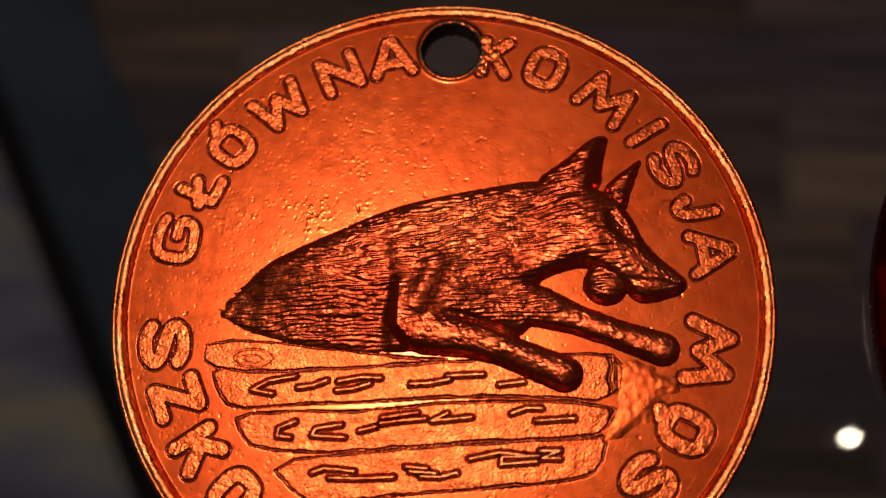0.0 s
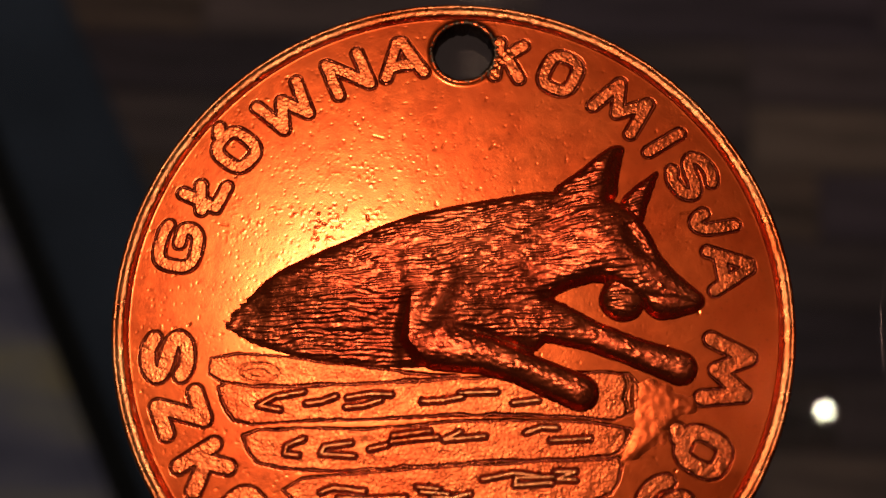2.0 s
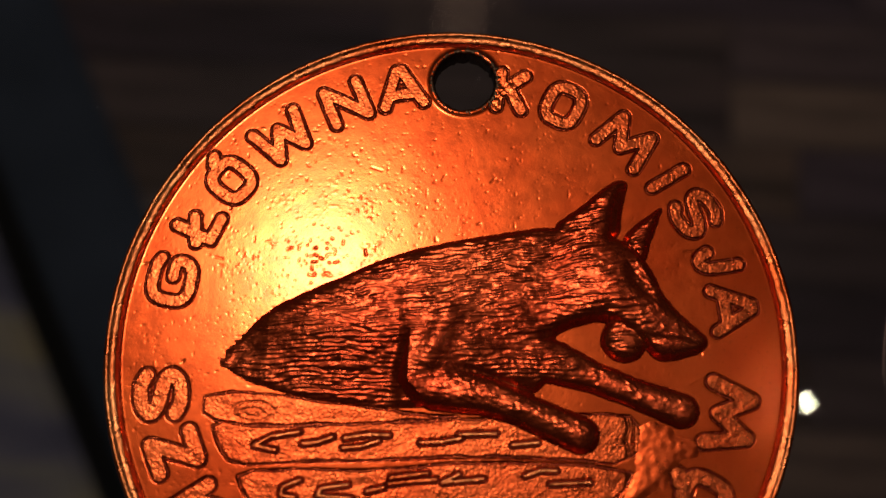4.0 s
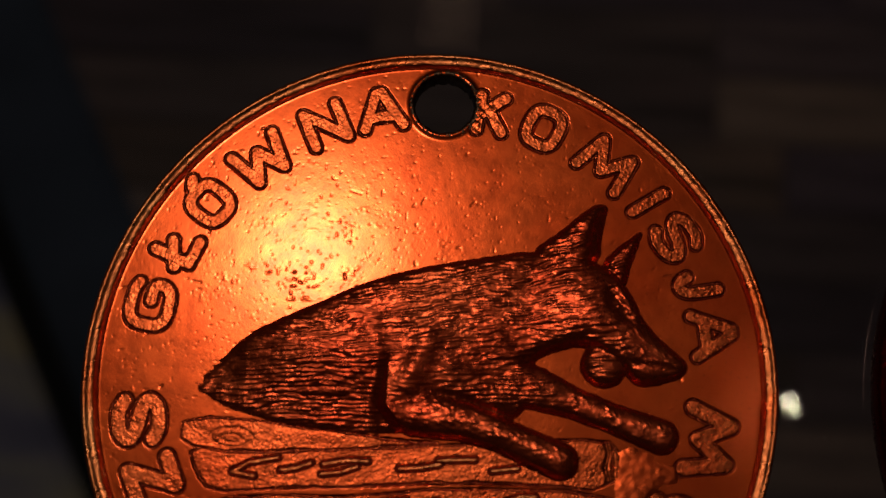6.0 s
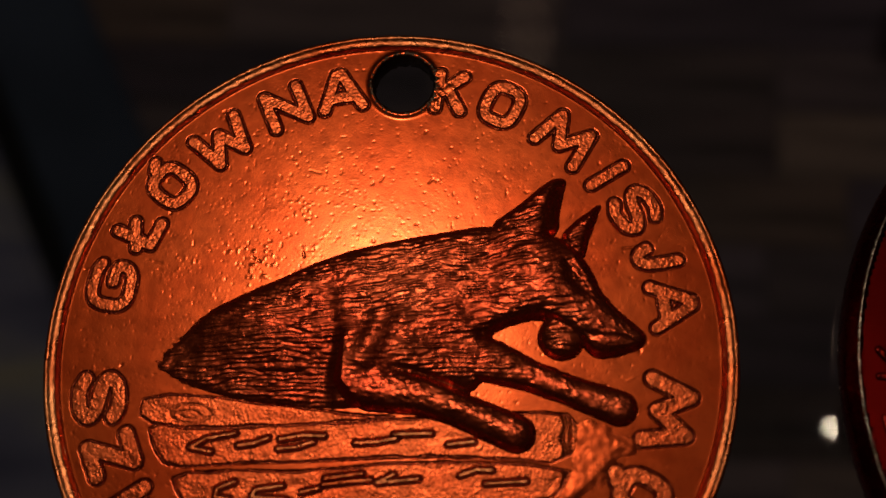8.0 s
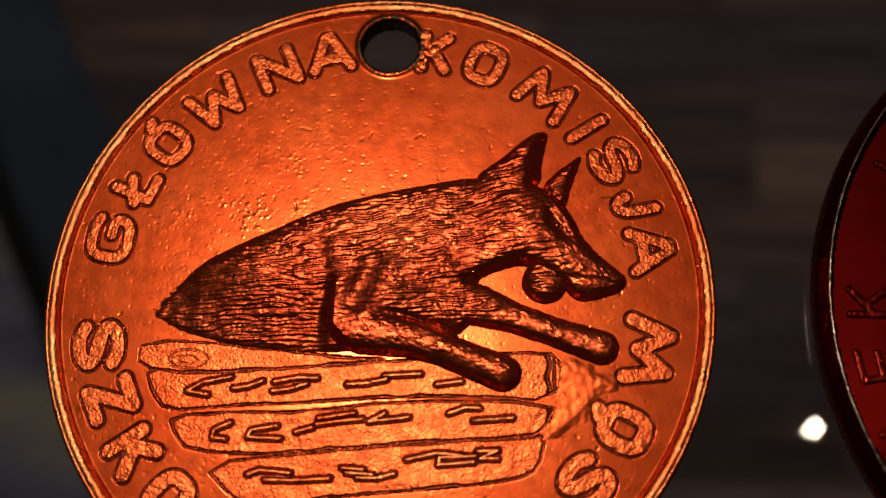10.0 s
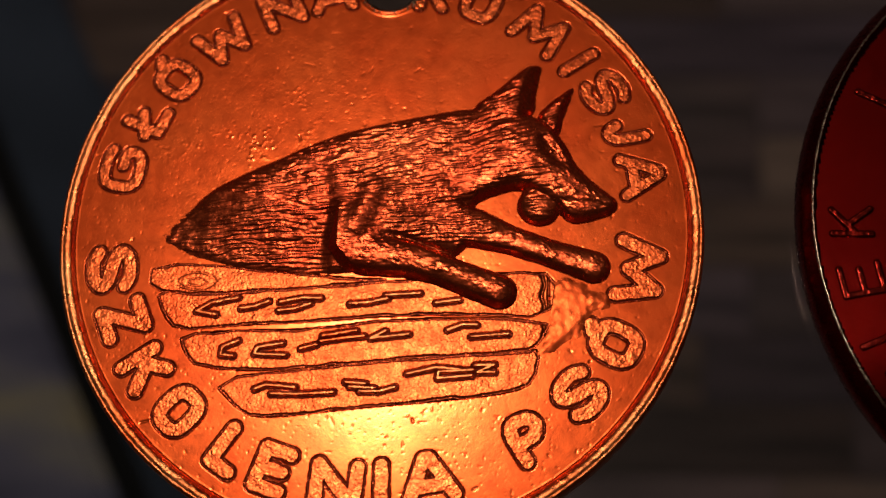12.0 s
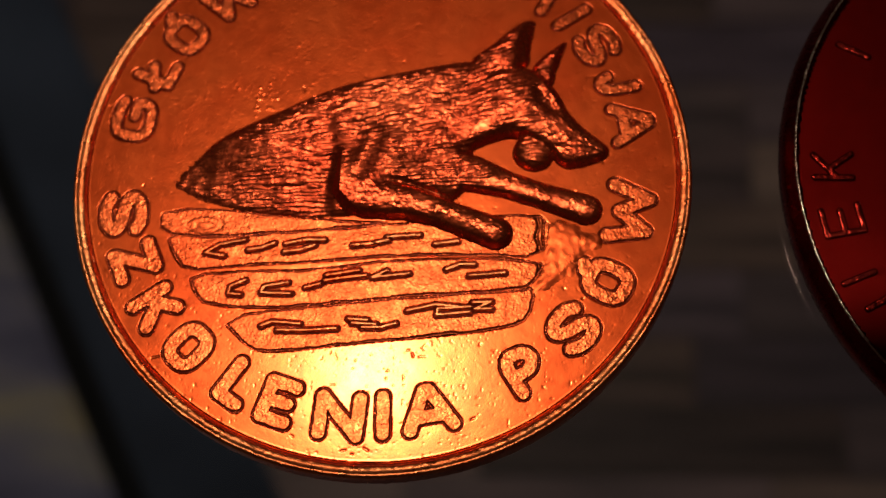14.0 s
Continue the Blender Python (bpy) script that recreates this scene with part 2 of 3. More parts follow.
def patch(name, xs, ys, keep, Z, mat, parent, label="", toned=None):
    """A sheet over a grid of points in mm, with the heights Z, where keep is true; toned: where edge shade is put into
    the colour.
    """
    n, m = len(xs), len(ys)
    X, Y = np.meshgrid(xs, ys, indexing="ij")
    quad = keep[:-1, :-1] & keep[1:, :-1] & keep[:-1, 1:] & keep[1:, 1:]
    idx = np.arange(n * m).reshape(n, m)
    faces = np.stack([idx[:-1, :-1], idx[1:, :-1], idx[1:, 1:], idx[:-1, 1:]], -1)[quad]
    used = np.unique(faces)
    back = np.zeros(n * m, int)
    back[used] = np.arange(len(used))
    verts = np.stack([X.ravel(), Y.ravel(), Z.ravel()], -1)[used] / 1000.0
    verts[:, 2] += FACE
    me = bpy.data.meshes.new(name)
    f = back[faces].astype(np.int32)
    me.vertices.add(len(verts))
    me.vertices.foreach_set("co", verts.astype(np.float32).ravel())
    me.loops.add(f.size)
    me.loops.foreach_set("vertex_index", f.ravel())
    me.polygons.add(len(f))
    me.polygons.foreach_set("loop_start", np.arange(0, f.size, 4, dtype=np.int32))
    me.update(calc_edges=True)
    me.materials.append(mat)
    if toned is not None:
        me.materials.append(EDGE_SHADE)
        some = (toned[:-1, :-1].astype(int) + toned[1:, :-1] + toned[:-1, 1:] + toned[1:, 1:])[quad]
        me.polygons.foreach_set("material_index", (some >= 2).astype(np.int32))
    me.shade_smooth()
    ob = new(name, me)
    ob.parent = parent
    if label:
        ob["label"] = label
    return ob


def window(pts, pad, step):
    xs, ys = [p[0] for p in pts], [p[1] for p in pts]
    return np.arange(min(xs) - pad, max(xs) + pad, step), np.arange(min(ys) - pad, max(ys) + pad, step)


# strokes of the letters in a box from -1 to 1
GLYPHS = {
    "A": [[(-1, -1), (-0.12, 1), (0.12, 1), (1, -1)], [(-0.6, -0.4), (0.6, -0.4)]],
    "E": [[(1, 1), (-1, 1), (-1, -1), (1, -1)], [(-1, 0), (0.75, 0)]],
    "G": [[(1, 0.8), (0.6, 1), (-0.6, 1), (-1, 0.6), (-1, -0.6), (-0.6, -1), (0.6, -1), (1, -0.6), (1, 0.0), (0.2, 0.0)]],
    "I": [[(0, 1), (0, -1)]],
    "J": [[(0.7, 1), (0.7, -0.5), (0.2, -1), (-0.5, -1), (-0.9, -0.5)]],
    "K": [[(-0.9, 1), (-0.9, -1)], [(-0.8, -0.15), (0.9, 1)], [(-0.2, 0.2), (1, -1)]],
    "L": [[(-0.8, 1), (-0.8, -1), (1, -1)]],
    "M": [[(-1, -1), (-0.75, 1), (0, -0.5), (0.75, 1), (1, -1)]],
    "N": [[(-1, -1), (-1, 1), (1, -1), (1, 1)]],
    "O": [[(0.6, 1), (-0.6, 1), (-1, 0.55), (-1, -0.55), (-0.6, -1), (0.6, -1), (1, -0.55), (1, 0.55), (0.6, 1)]],
    "P": [[(-0.9, -1), (-0.9, 1), (0.4, 1), (0.9, 0.7), (0.9, 0.25), (0.4, -0.1), (-0.9, -0.1)]],
    "S": [[(1, 0.65), (0.5, 1), (-0.5, 1), (-1, 0.62), (-0.7, 0.2), (0.7, -0.2), (1, -0.62), (0.5, -1), (-0.5, -1), (-1, -0.65)]],
    "W": [[(-1, 1), (-0.62, -1), (0, 0.5), (0.62, -1), (1, 1)]],
    "Z": [[(-1, 1), (1, 1), (-1, -1), (1, -1)]],
    "Ł": [[(-0.6, 1), (-0.6, -1), (1, -1)], [(-1.15, -0.35), (0.4, 0.35)]],
}
GLYPHS["Ó"] = GLYPHS["O"] + [[(0.05, 1.35), (0.45, 1.6)]]


def softened(stroke):
    """Cuts the inner corners of an open stroke, or all of a closed one."""
    for _ in range(2):
        out = [] if stroke[0] == stroke[-1] else [stroke[0]]
        for (ax, ay), (bx, by) in zip(stroke, stroke[1:]):
            out += [(0.78 * ax + 0.22 * bx, 0.78 * ay + 0.22 * by), (0.22 * ax + 0.78 * bx, 0.22 * ay + 0.78 * by)]
        stroke = out + ([out[0]] if stroke[0] == stroke[-1] else [stroke[-1]])
    return stroke


def letter_strokes(char, x, y, turn, wide, high, half):
    """The strokes of a letter at (x, y) in mm, turned by that many degrees."""
    w, h = wide / 2 - half, high / 2 - half
    c, s = math.cos(radians(turn)), math.sin(radians(turn))
    place = lambda u, v: (x + c * u * max(w, 0.0) - s * v * h, y + s * u * max(w, 0.0) + c * v * h)
    return [[place(u, v) for u, v in (softened(stroke) if char in "OÓGSJP" else stroke)] for stroke in GLYPHS[char]]


def strokes_dist(X, Y, strokes, half):
    d = np.full(X.shape, 1e3)
    for st in strokes:
        d = np.minimum(d, chain_dist(X, Y, st, [half] * len(st)))
    return d


# ---- the medal ----
# letter, centre in mm, width and extra turn in degrees
UPPER = [("G", -24.0, 5.35, 4.6, 4), ("Ł", -22.2, 10.4, 3.7, 2), ("Ó", -19.6, 14.55, 3.85, 0), ("W", -15.4, 18.7, 5.3, -2), ("N", -10.0, 22.1, 4.1, 0), ("A", -5.15, 23.75, 4.5, -1),
         ("K", 4.55, 23.8, 3.4, 3), ("O", 9.25, 22.65, 3.8, -2), ("M", 14.85, 19.55, 5.3, -1), ("I", 18.5, 16.2, 1.2, -8), ("S", 20.9, 13.1, 4.0, 6), ("J", 22.8, 9.0, 2.9, -10), ("A", 24.05, 4.75, 4.6, -2)]
LOWER = [("S", -24.05, -4.5, 4.7, -3), ("Z", -22.5, -9.3, 3.8, 1), ("K", -20.2, -13.8, 3.9, 1), ("O", -16.75, -17.6, 3.95, 1), ("L", -12.0, -20.95, 3.5, -5), ("E", -8.15, -22.65, 3.6, 1), ("N", -2.6, -23.9, 4.7, 1),
         ("I", 1.3, -23.85, 1.7, -2), ("A", 5.4, -23.2, 5.3, -2), ("P", 13.85, -19.65, 3.9, -3), ("S", 18.3, -15.7, 4.45, 0), ("Ó", 21.5, -11.2, 4.1, 1), ("W", 23.6, -4.4, 6.5, 1)]
LETTERS = [(c, letter_strokes(c, x, y, math.degrees(math.atan2(y, x)) - 90 + t, w, 4.3, 0.53), 0.53) for c, x, y, w, t in UPPER]
LETTERS += [(c, letter_strokes(c, x, y, math.degrees(math.atan2(y, x)) + 90 + t, w, 4.7, 0.66), 0.66) for c, x, y, w, t in LOWER]
RIM_AT = (0.16, -0.10)
HOLE, HOLE_R = (0.40, 24.55), 2.72
LOGS = [
    [(-20.2, -4.0), (-12.0, -4.4), (-2.4, -5.4), (2.0, -5.5), (-9.0, -6.3), (-15.5, -6.8), (-20.3, -6.4)],
    [(-19.6, -6.5), (-18.9, -8.6), (-17.6, -10.1), (-12.8, -9.6), (-5.4, -9.2), (1.9, -8.6), (8.0, -8.5), (16.0, -8.7), (16.3, -4.9), (12.3, -4.7), (2.5, -5.6), (-9.0, -6.5), (-15.5, -7.0)],
    [(-17.2, -10.7), (-16.6, -12.2), (-15.4, -13.5), (-9.3, -13.8), (-3.1, -13.2), (2.1, -12.6), (13.2, -11.9), (14.7, -11.2), (15.7, -9.0), (2.0, -9.1), (-5.4, -10.2), (-11.7, -10.3)],
    [(-14.0, -14.8), (-11.1, -17.6), (-9.0, -18.0), (-2.9, -17.2), (7.4, -16.2), (12.5, -15.5), (14.2, -14.6), (14.8, -11.8), (13.2, -12.2), (2.1, -12.9), (-5.1, -13.7)],
]
MARKS = [
    [(-14.1, -8.8), (-15.9, -8.5), (-14.6, -7.7), (-12.2, -7.2)], [(-11.9, -8.2), (-10.6, -8.0), (-9.4, -7.5)],
    [(-8.4, -7.6), (-6.5, -7.2), (-4.7, -7.2)], [(-8.5, -8.4), (-7.0, -8.2), (-5.6, -7.7)], [(-2.1, -7.7), (-0.5, -7.6), (1.3, -7.2)],
    [(1.1, -6.9), (2.6, -6.8), (4.2, -6.7)], [(5.6, -7.6), (7.7, -7.3)],
    [(-12.3, -12.6), (-13.4, -12.5), (-13.3, -11.8), (-11.9, -11.2)], [(-7.6, -12.5), (-10.4, -12.4), (-10.1, -11.8), (-7.9, -11.4)],
    [(-6.3, -11.9), (-4.9, -11.5)], [(-4.5, -11.2), (-2.5, -10.9), (-0.7, -10.7)], [(-4.4, -10.7), (-1.4, -10.2)],
    [(1.2, -10.2), (-0.1, -10.9), (3.3, -10.5)], [(6.7, -10.1), (8.0, -9.6), (9.3, -9.6)], [(8.8, -10.7), (12.1, -10.4)],
    [(-10.2, -15.6), (-9.2, -15.2), (-6.6, -15.4)], [(-8.7, -16.0), (-6.0, -16.0), (-3.2, -15.8)], [(-2.2, -14.9), (-0.4, -15.0)],
    [(-1.8, -15.3), (0.4, -15.4)], [(-0.9, -15.7), (0.8, -15.7), (2.2, -15.3)], [(3.2, -14.1), (5.8, -13.5), (8.0, -13.7)],
    [(9.0, -13.7), (6.0, -13.9), (5.9, -14.5), (8.9, -14.2)], [(9.2, -13.3), (10.9, -13.2), (9.4, -13.9), (10.9, -13.9)],
]
LOGS = [rounded(lg, 1) for lg in LOGS]
# outline of the animal in relief, from the rump over the back and head and along the belly
BACK = [(-20.0, -2.0), (-18.7, -0.5), (-17.3, 1.2), (-15.5, 3.2), (-12.6, 4.8), (-9.6, 6.2), (-4.7, 8.6), (0.3, 9.9), (5.3, 10.9), (8.6, 11.5), (13.8, 10.9)]
FACE_LINE = [(15.8, 9.5), (17.1, 8.0), (18.0, 5.9), (19.2, 4.5), (20.6, 3.2), (22.0, 2.2), (21.7, 1.1), (20.5, 0.5), (18.8, 0.0), (17.3, 0.0), (16.2, 1.4), (13.3, 3.4), (10.5, 2.6), (8.6, 1.7)]
BELLY = [(10.0, 0.0), (9.2, -1.0), (8.2, -2.4), (6.4, -4.4), (3.0, -4.3), (0.5, -4.4), (-3.0, -4.9), (-6.5, -4.9), (-13.9, -4.2)]
FIGURE = rounded(BACK + FACE_LINE + BELLY, 2)
EAR_1 = rounded([(8.0, 11.2), (10.9, 13.3), (12.4, 14.8), (13.9, 15.9), (15.1, 15.8), (14.9, 14.6), (14.6, 12.8), (14.3, 10.3), (11.0, 9.0)], 2)
EAR_2 = rounded([(14.3, 10.5), (15.7, 12.0), (16.9, 12.9), (18.2, 13.8), (17.5, 11.8), (16.9, 9.9), (16.6, 8.4), (15.2, 9.2)], 2)
FAR_LEG, FAR_R = [(4.5, 0.6), (9.0, -0.5), (12.2, -1.6), (15.6, -2.8), (19.6, -4.15)], [2.4, 1.9, 1.4, 1.3, 1.55]
NEAR_LEG, NEAR_R = [(-1.5, -0.6), (-0.9, -2.9), (3.0, -3.5), (6.0, -4.5), (11.2, -6.55)], [2.1, 2.15, 1.75, 1.5, 1.65]
BALL, BALL_R = (14.75, 1.7), 2.0


def figure_dist(X, Y):
    d = poly_dist(X, Y, FIGURE)
    for some, r in ((FAR_LEG, FAR_R), (NEAR_LEG, NEAR_R)):
        d = np.minimum(d, chain_dist(X, Y, some, r))
    d = np.minimum(np.minimum(d, poly_dist(X, Y, EAR_1)), poly_dist(X, Y, EAR_2))
    return np.minimum(d, np.hypot(X - BALL[0], Y - BALL[1]) - BALL_R)


def wall(d, wide):
    """0 at the outline to 1 that many mm inside it: a steep side with soft ends."""
    s = np.clip(-d / wide, 0, 1)
    return 0.5 * s + 0.5 * s * s * (3 - 2 * s)


def smoothed(Z, reach):
    """Heights averaged over that many grid steps each way, with soft weights."""
    w = np.exp(-np.linspace(-2, 2, 2 * reach + 1) ** 2)
    for axis in (0, 1):
        Z = sum(k * np.roll(Z, i - reach, axis) for i, k in enumerate(w / w.sum()))
    return Z


def figure_height(X, Y):
    e1 = poly_dist(X, Y, EAR_1)
    body = np.minimum(poly_dist(X, Y, FIGURE), e1)
    z = (0.45 * wall(body, 0.5) + 0.50 * edge_round(body, 1.8) + 0.25 * edge_round(body, 5.0)) * np.interp(X, [-20, -12, -3], [0.35, 0.75, 1.0])
    z *= 1 - 0.32 * np.clip((X - 0.5) / 6.5, 0, 1) * np.clip((3.0 - Y) / 3.0, 0, 1) * (X < 12)                # chest sinks into the far leg
    z += 0.10 * np.exp(-((X + 0.6) ** 2 + (Y - 2.5) ** 2) / 8.0) + 0.26 * np.exp(-(seg_dist(X, Y, (-1.8, -0.6), (-0.2, 3.0)) / 1.1) ** 2) + 0.30 * np.exp(-((X + 11) ** 2 / 18 + (Y - 0.5) ** 2 / 8))
    z += np.where(body < 0, 0.45 * np.exp(-((X - 14.0) ** 2 / 14 + (Y - 6.2) ** 2 / 14)), 0)                 # skull
    fold = -4.1 + 0.35 * np.sin(Y * 0.75 + 0.4)                                                                     # the shoulder laps over the flank
    lap = np.clip((X - fold) / np.interp(Y, [-3, 0.5, 2.0, 8], [1.2, 1.2, 2.6, 4.0]) + 0.5, 0, 1)
    lap = lap * lap * (3 - 2 * lap)
    z += np.where(body < 0, np.interp(Y, [-4, 0.5, 2.0, 8], [0.48, 0.42, 0.18, 0.05]) * (lap * np.exp(-np.clip(X - fold, 0, 99) / 5.0) - 0.22 * np.exp(-((X - fold + 0.5) / 0.6) ** 2)), 0)
    z -= 0.10 * np.exp(-(seg_dist(X, Y, (9.0, 9.6), (8.0, 3.2)).clip(0) / 1.6) ** 2) * (body < 0)           # neck
    z -= 0.26 * np.exp(-(chain_dist(X, Y, [(15.3, 7.8), (15.7, 6.7), (16.6, 5.6)], [0.1, 0.3, 0.1]).clip(0) / 0.35) ** 2) * (body < 0)  # brow and eye
    z -= 0.10 * np.exp(-(seg_dist(X, Y, (16.6, 1.9), (20.4, 1.5)).clip(0) / 0.22) ** 2) * (body < 0)         # mouth
    z -= 0.22 * np.exp(-(chain_dist(X, Y, [(8.2, 1.6), (10.3, 2.5), (12.6, 3.3)], [0.1, 0.2, 0.3]).clip(0) / 0.4) ** 2) * (body < 0)
    far = chain_dist(X, Y, FAR_LEG, FAR_R)
    z = np.where(far < 0, np.maximum(z, 0.02 + 0.30 * wall(far, 0.4) + 0.62 * edge_round(far, 1.5)), z)
    near = chain_dist(X, Y, NEAR_LEG, NEAR_R)
    arm = np.clip((0.6 - Y) / 3.0, 0, 1)                                             # the upper arm sinks into the shoulder
    z -= (0.22 * np.exp(-(near.clip(0) / 0.25) ** 2) + 0.30 * np.exp(-(near.clip(0) / 0.9) ** 2)) * (body < 0) * np.clip((X + 0.2) / 2.0, 0, 1) * arm ** 2
    arm = arm * arm * (3 - 2 * arm)
    leg = 0.10 + 0.50 * wall(near, 0.5) + 0.85 * edge_round(near, 1.75)
    z = np.where(near < 0, np.maximum(z, leg * arm + z * (1 - arm)), z)
    hollow = np.exp(-(chain_dist(X, Y, [(14.5, 15.0), (14.0, 12.6), (13.8, 10.8)], [0.05, 0.25, 0.1]).clip(0) / 0.45) ** 2)
    z -= np.where(e1 < 0, 0.50 * hollow, 0)                                                                  # the ear is hollow in front
    e2 = poly_dist(X, Y, EAR_2)
    z = np.where((e2 < 0) & (body > -0.6), np.maximum(z, 0.03 + 0.50 * wall(e2, 0.55) + 0.15 * edge_round(e2, 1.2)), z)
    ball = np.hypot(X - BALL[0], Y - BALL[1]) - BALL_R
    z = np.where((ball < 0) & (body > -0.5), np.maximum(np.where(body < 0, z * 0.4, z), 0.03 + 0.25 * wall(ball, 0.4) + 0.65 * edge_round(ball, 2.0)), z)
    return z


def fur(X, Y, xs, ys, count, seed):
    """Chased hair: many short ridges laid along the coat."""
    rng = np.random.default_rng(seed)
    out, step = np.zeros(X.shape), xs[1] - xs[0]
    px, py = rng.uniform(xs[0], xs[-1], count), rng.uniform(ys[0], ys[-1], count)
    for x, y in zip(px, py):
        if x > 15 and y < 9:
            turn, long = -42, 0.35
        elif -1.30 - 0.42 * (x - 4) > y and x > 3:
            turn, long = -24, 0.35
        elif y < -1.0 + 0.1 * x and x > -2:
            turn, long = -22, 0.30
        else:
            turn, long = 4 + 9 * math.sin(0.30 * x + 0.4 * y), rng.uniform(0.5, 1.1)
        turn = radians(turn + rng.normal(0, 7))
        wide, high = rng.uniform(0.085, 0.125), rng.uniform(0.04, 0.15)
        i, j = int((x - xs[0]) / step), int((y - ys[0]) / step)
        k = int(1.6 * long / step) + 2
        a, b, c, d = max(i - k, 0), min(i + k, len(xs)), max(j - k, 0), min(j + k, len(ys))
        u, v = X[a:b, c:d] - x, Y[a:b, c:d] - y
        along, across = u * math.cos(turn) + v * math.sin(turn), v * math.cos(turn) - u * math.sin(turn)
        ridge = high * np.exp(-(along / long) ** 2 * 1.6 - (across / wide) ** 2)
        out[a:b, c:d] = np.maximum(out[a:b, c:d], ridge)
    return out


def dog_medal():
    medal = tagged(new("medal"), "round copper medal, drilled hole, raised lettering, animal lying on logs", "medal")
    medal.location = (0, 0, TOP)
    # field, sunk along every outline
    xs = ys = np.arange(-28.35, 28.36, 0.085)
    X, Y = np.meshgrid(xs, ys, indexing="ij")
    rad = np.hypot(X - RIM_AT[0], Y - RIM_AT[1])
    Z = 0.020 * value_noise(X, Y, 13.0, 3) + 0.002 * value_noise(X, Y, 1.6, 4)
    out = np.full(X.shape, 9.0)
    for c, st, half in LETTERS:
        pts = [p for s in st for p in s]
        cx, cy = np.mean(pts, 0)
        near = np.hypot(X - cx, Y - cy) < 4.5
        out[near] = np.minimum(out[near], strokes_dist(X[near], Y[near], st, half))
    for lg in LOGS:
        out = np.minimum(out, poly_dist(X, Y, lg) - 0.04)
    Z -= 0.30 * np.clip((0.12 - out) / 0.07, 0, 1)
    fig = figure_dist(X, Y)
    Z += 0.012 * np.exp(-((rad - 27.93) / 0.08) ** 2) - 0.26 * np.clip((rad - 27.97) / 0.14, 0, 1)
    rng = np.random.default_rng(11)
    spots = np.clip(value_noise(X, Y, 0.24, 12) - 0.35, 0, 1) * np.clip(value_noise(X, Y, 1.4, 13) + 0.15, 0, 1)
    worn = 0.12 + 2.2 * np.exp(-((X + 13.5) ** 2 / 22 + (Y - 7.4) ** 2 / 6)) + 0.7 * np.exp(-((X + 7) ** 2 / 30 + (Y - 13) ** 2 / 9))
    Z += 0.036 * spots * worn - 0.06 * np.clip(value_noise(X, Y, 0.22, 14) - 0.74, 0, 1)
    for k in range(110):                                       # nicks and scratches
        a, r = rng.uniform(0, 2 * math.pi), 27.5 * math.sqrt(rng.uniform(0.02, 1))
        x, y, t, l = r * math.cos(a), r * math.sin(a), rng.uniform(0, math.pi), abs(rng.normal(0.0, 0.22)) + 0.03
        near = (np.abs(X - x) < 1.4) & (np.abs(Y - y) < 1.4)
        q = seg_dist(X[near], Y[near], (x - l * math.cos(t), y - l * math.sin(t)), (x + l * math.cos(t), y + l * math.sin(t)))
        Z[near] += rng.choice([-1, -1, 0.5]) * rng.uniform(0.008, 0.045) * np.exp(-(q / 0.07) ** 2)
    hole = np.hypot(X - HOLE[0], Y - HOLE[1])
    Z += 0.10 * np.exp(-((hole - HOLE_R - 0.25) / 0.25) ** 2)
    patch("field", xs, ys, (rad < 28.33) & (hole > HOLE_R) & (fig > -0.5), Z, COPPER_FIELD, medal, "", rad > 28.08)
    # rim, wall and back
    rim = [(28.14, -0.28), (28.24, -0.24), (28.32, -0.04), (28.40, 0.02), (28.65, 0.03), (28.85, 0.06), (28.97, 0.14), (29.10, 0.18), (29.25, 0.15), (29.37, 0.02), (29.42, -0.25), (29.42, -2.2), (29.2, -2.58)]
    v, f = lathe([(r / 1000, FACE + z / 1000) for r, z in rim], 900, 0.000016, 5)
    rim_ob = obj("rim", v, f, COPPER_RIM, medal, "worn bright edge", smooth=True)
    rim_ob.location = (RIM_AT[0] / 1000, RIM_AT[1] / 1000, 0)
    bx = by = np.arange(-29.5, 29.51, 0.5)
    BX, BY = np.meshgrid(bx, by, indexing="ij")
    patch("back", bx, by, (np.hypot(BX, BY) < 29.4) & (np.hypot(BX - HOLE[0], BY - HOLE[1]) > HOLE_R + 0.4), np.full(BX.shape, -2.56), COPPER_FIELD, medal)
    bore = [(HOLE_R + 0.55, -0.02), (HOLE_R + 0.30, 0.10), (HOLE_R + 0.06, 0.10), (HOLE_R - 0.05, -0.1), (HOLE_R - 0.02, -1.2), (HOLE_R + 0.02, -2.3), (HOLE_R + 0.8, -2.55)]
    v, f = lathe([(r / 1000, FACE + z / 1000) for r, z in bore], 160, 0.00005, 8)
    ring = obj("hole_edge", v, f, HOLE_WALL, medal, "rough dark burr of the drilled hole", smooth=True)
    ring.location = (HOLE[0] / 1000, HOLE[1] / 1000, 0)
    # letters
    for n, (c, st, half) in enumerate(LETTERS):
        pts = [p for s in st for p in s]
        xs, ys = window(pts, half + 0.32, 0.05)
        X, Y = np.meshgrid(xs, ys, indexing="ij")
        d = strokes_dist(X, Y, st, half) + 0.05 * value_noise(X, Y, 0.7, 40 + n)
        Z = carved(d, 0.13, 0.12, 0.42) + (0.0085 * value_noise(X, Y, 0.14, 80 + n) + 0.010 * value_noise(X, Y, 0.5, 90 + n)) * (d < -0.1)
        gap = np.hypot(X - HOLE[0], Y - HOLE[1])
        worn = c == "K" and n < 13
        if worn:
            rubbed = np.clip(1.6 - gap / 3.6, 0, 1)
            Z = np.where(d < 0, Z * (1 - 0.6 * rubbed) + 0.05 * rubbed * value_noise(X, Y, 0.35, 7), Z)
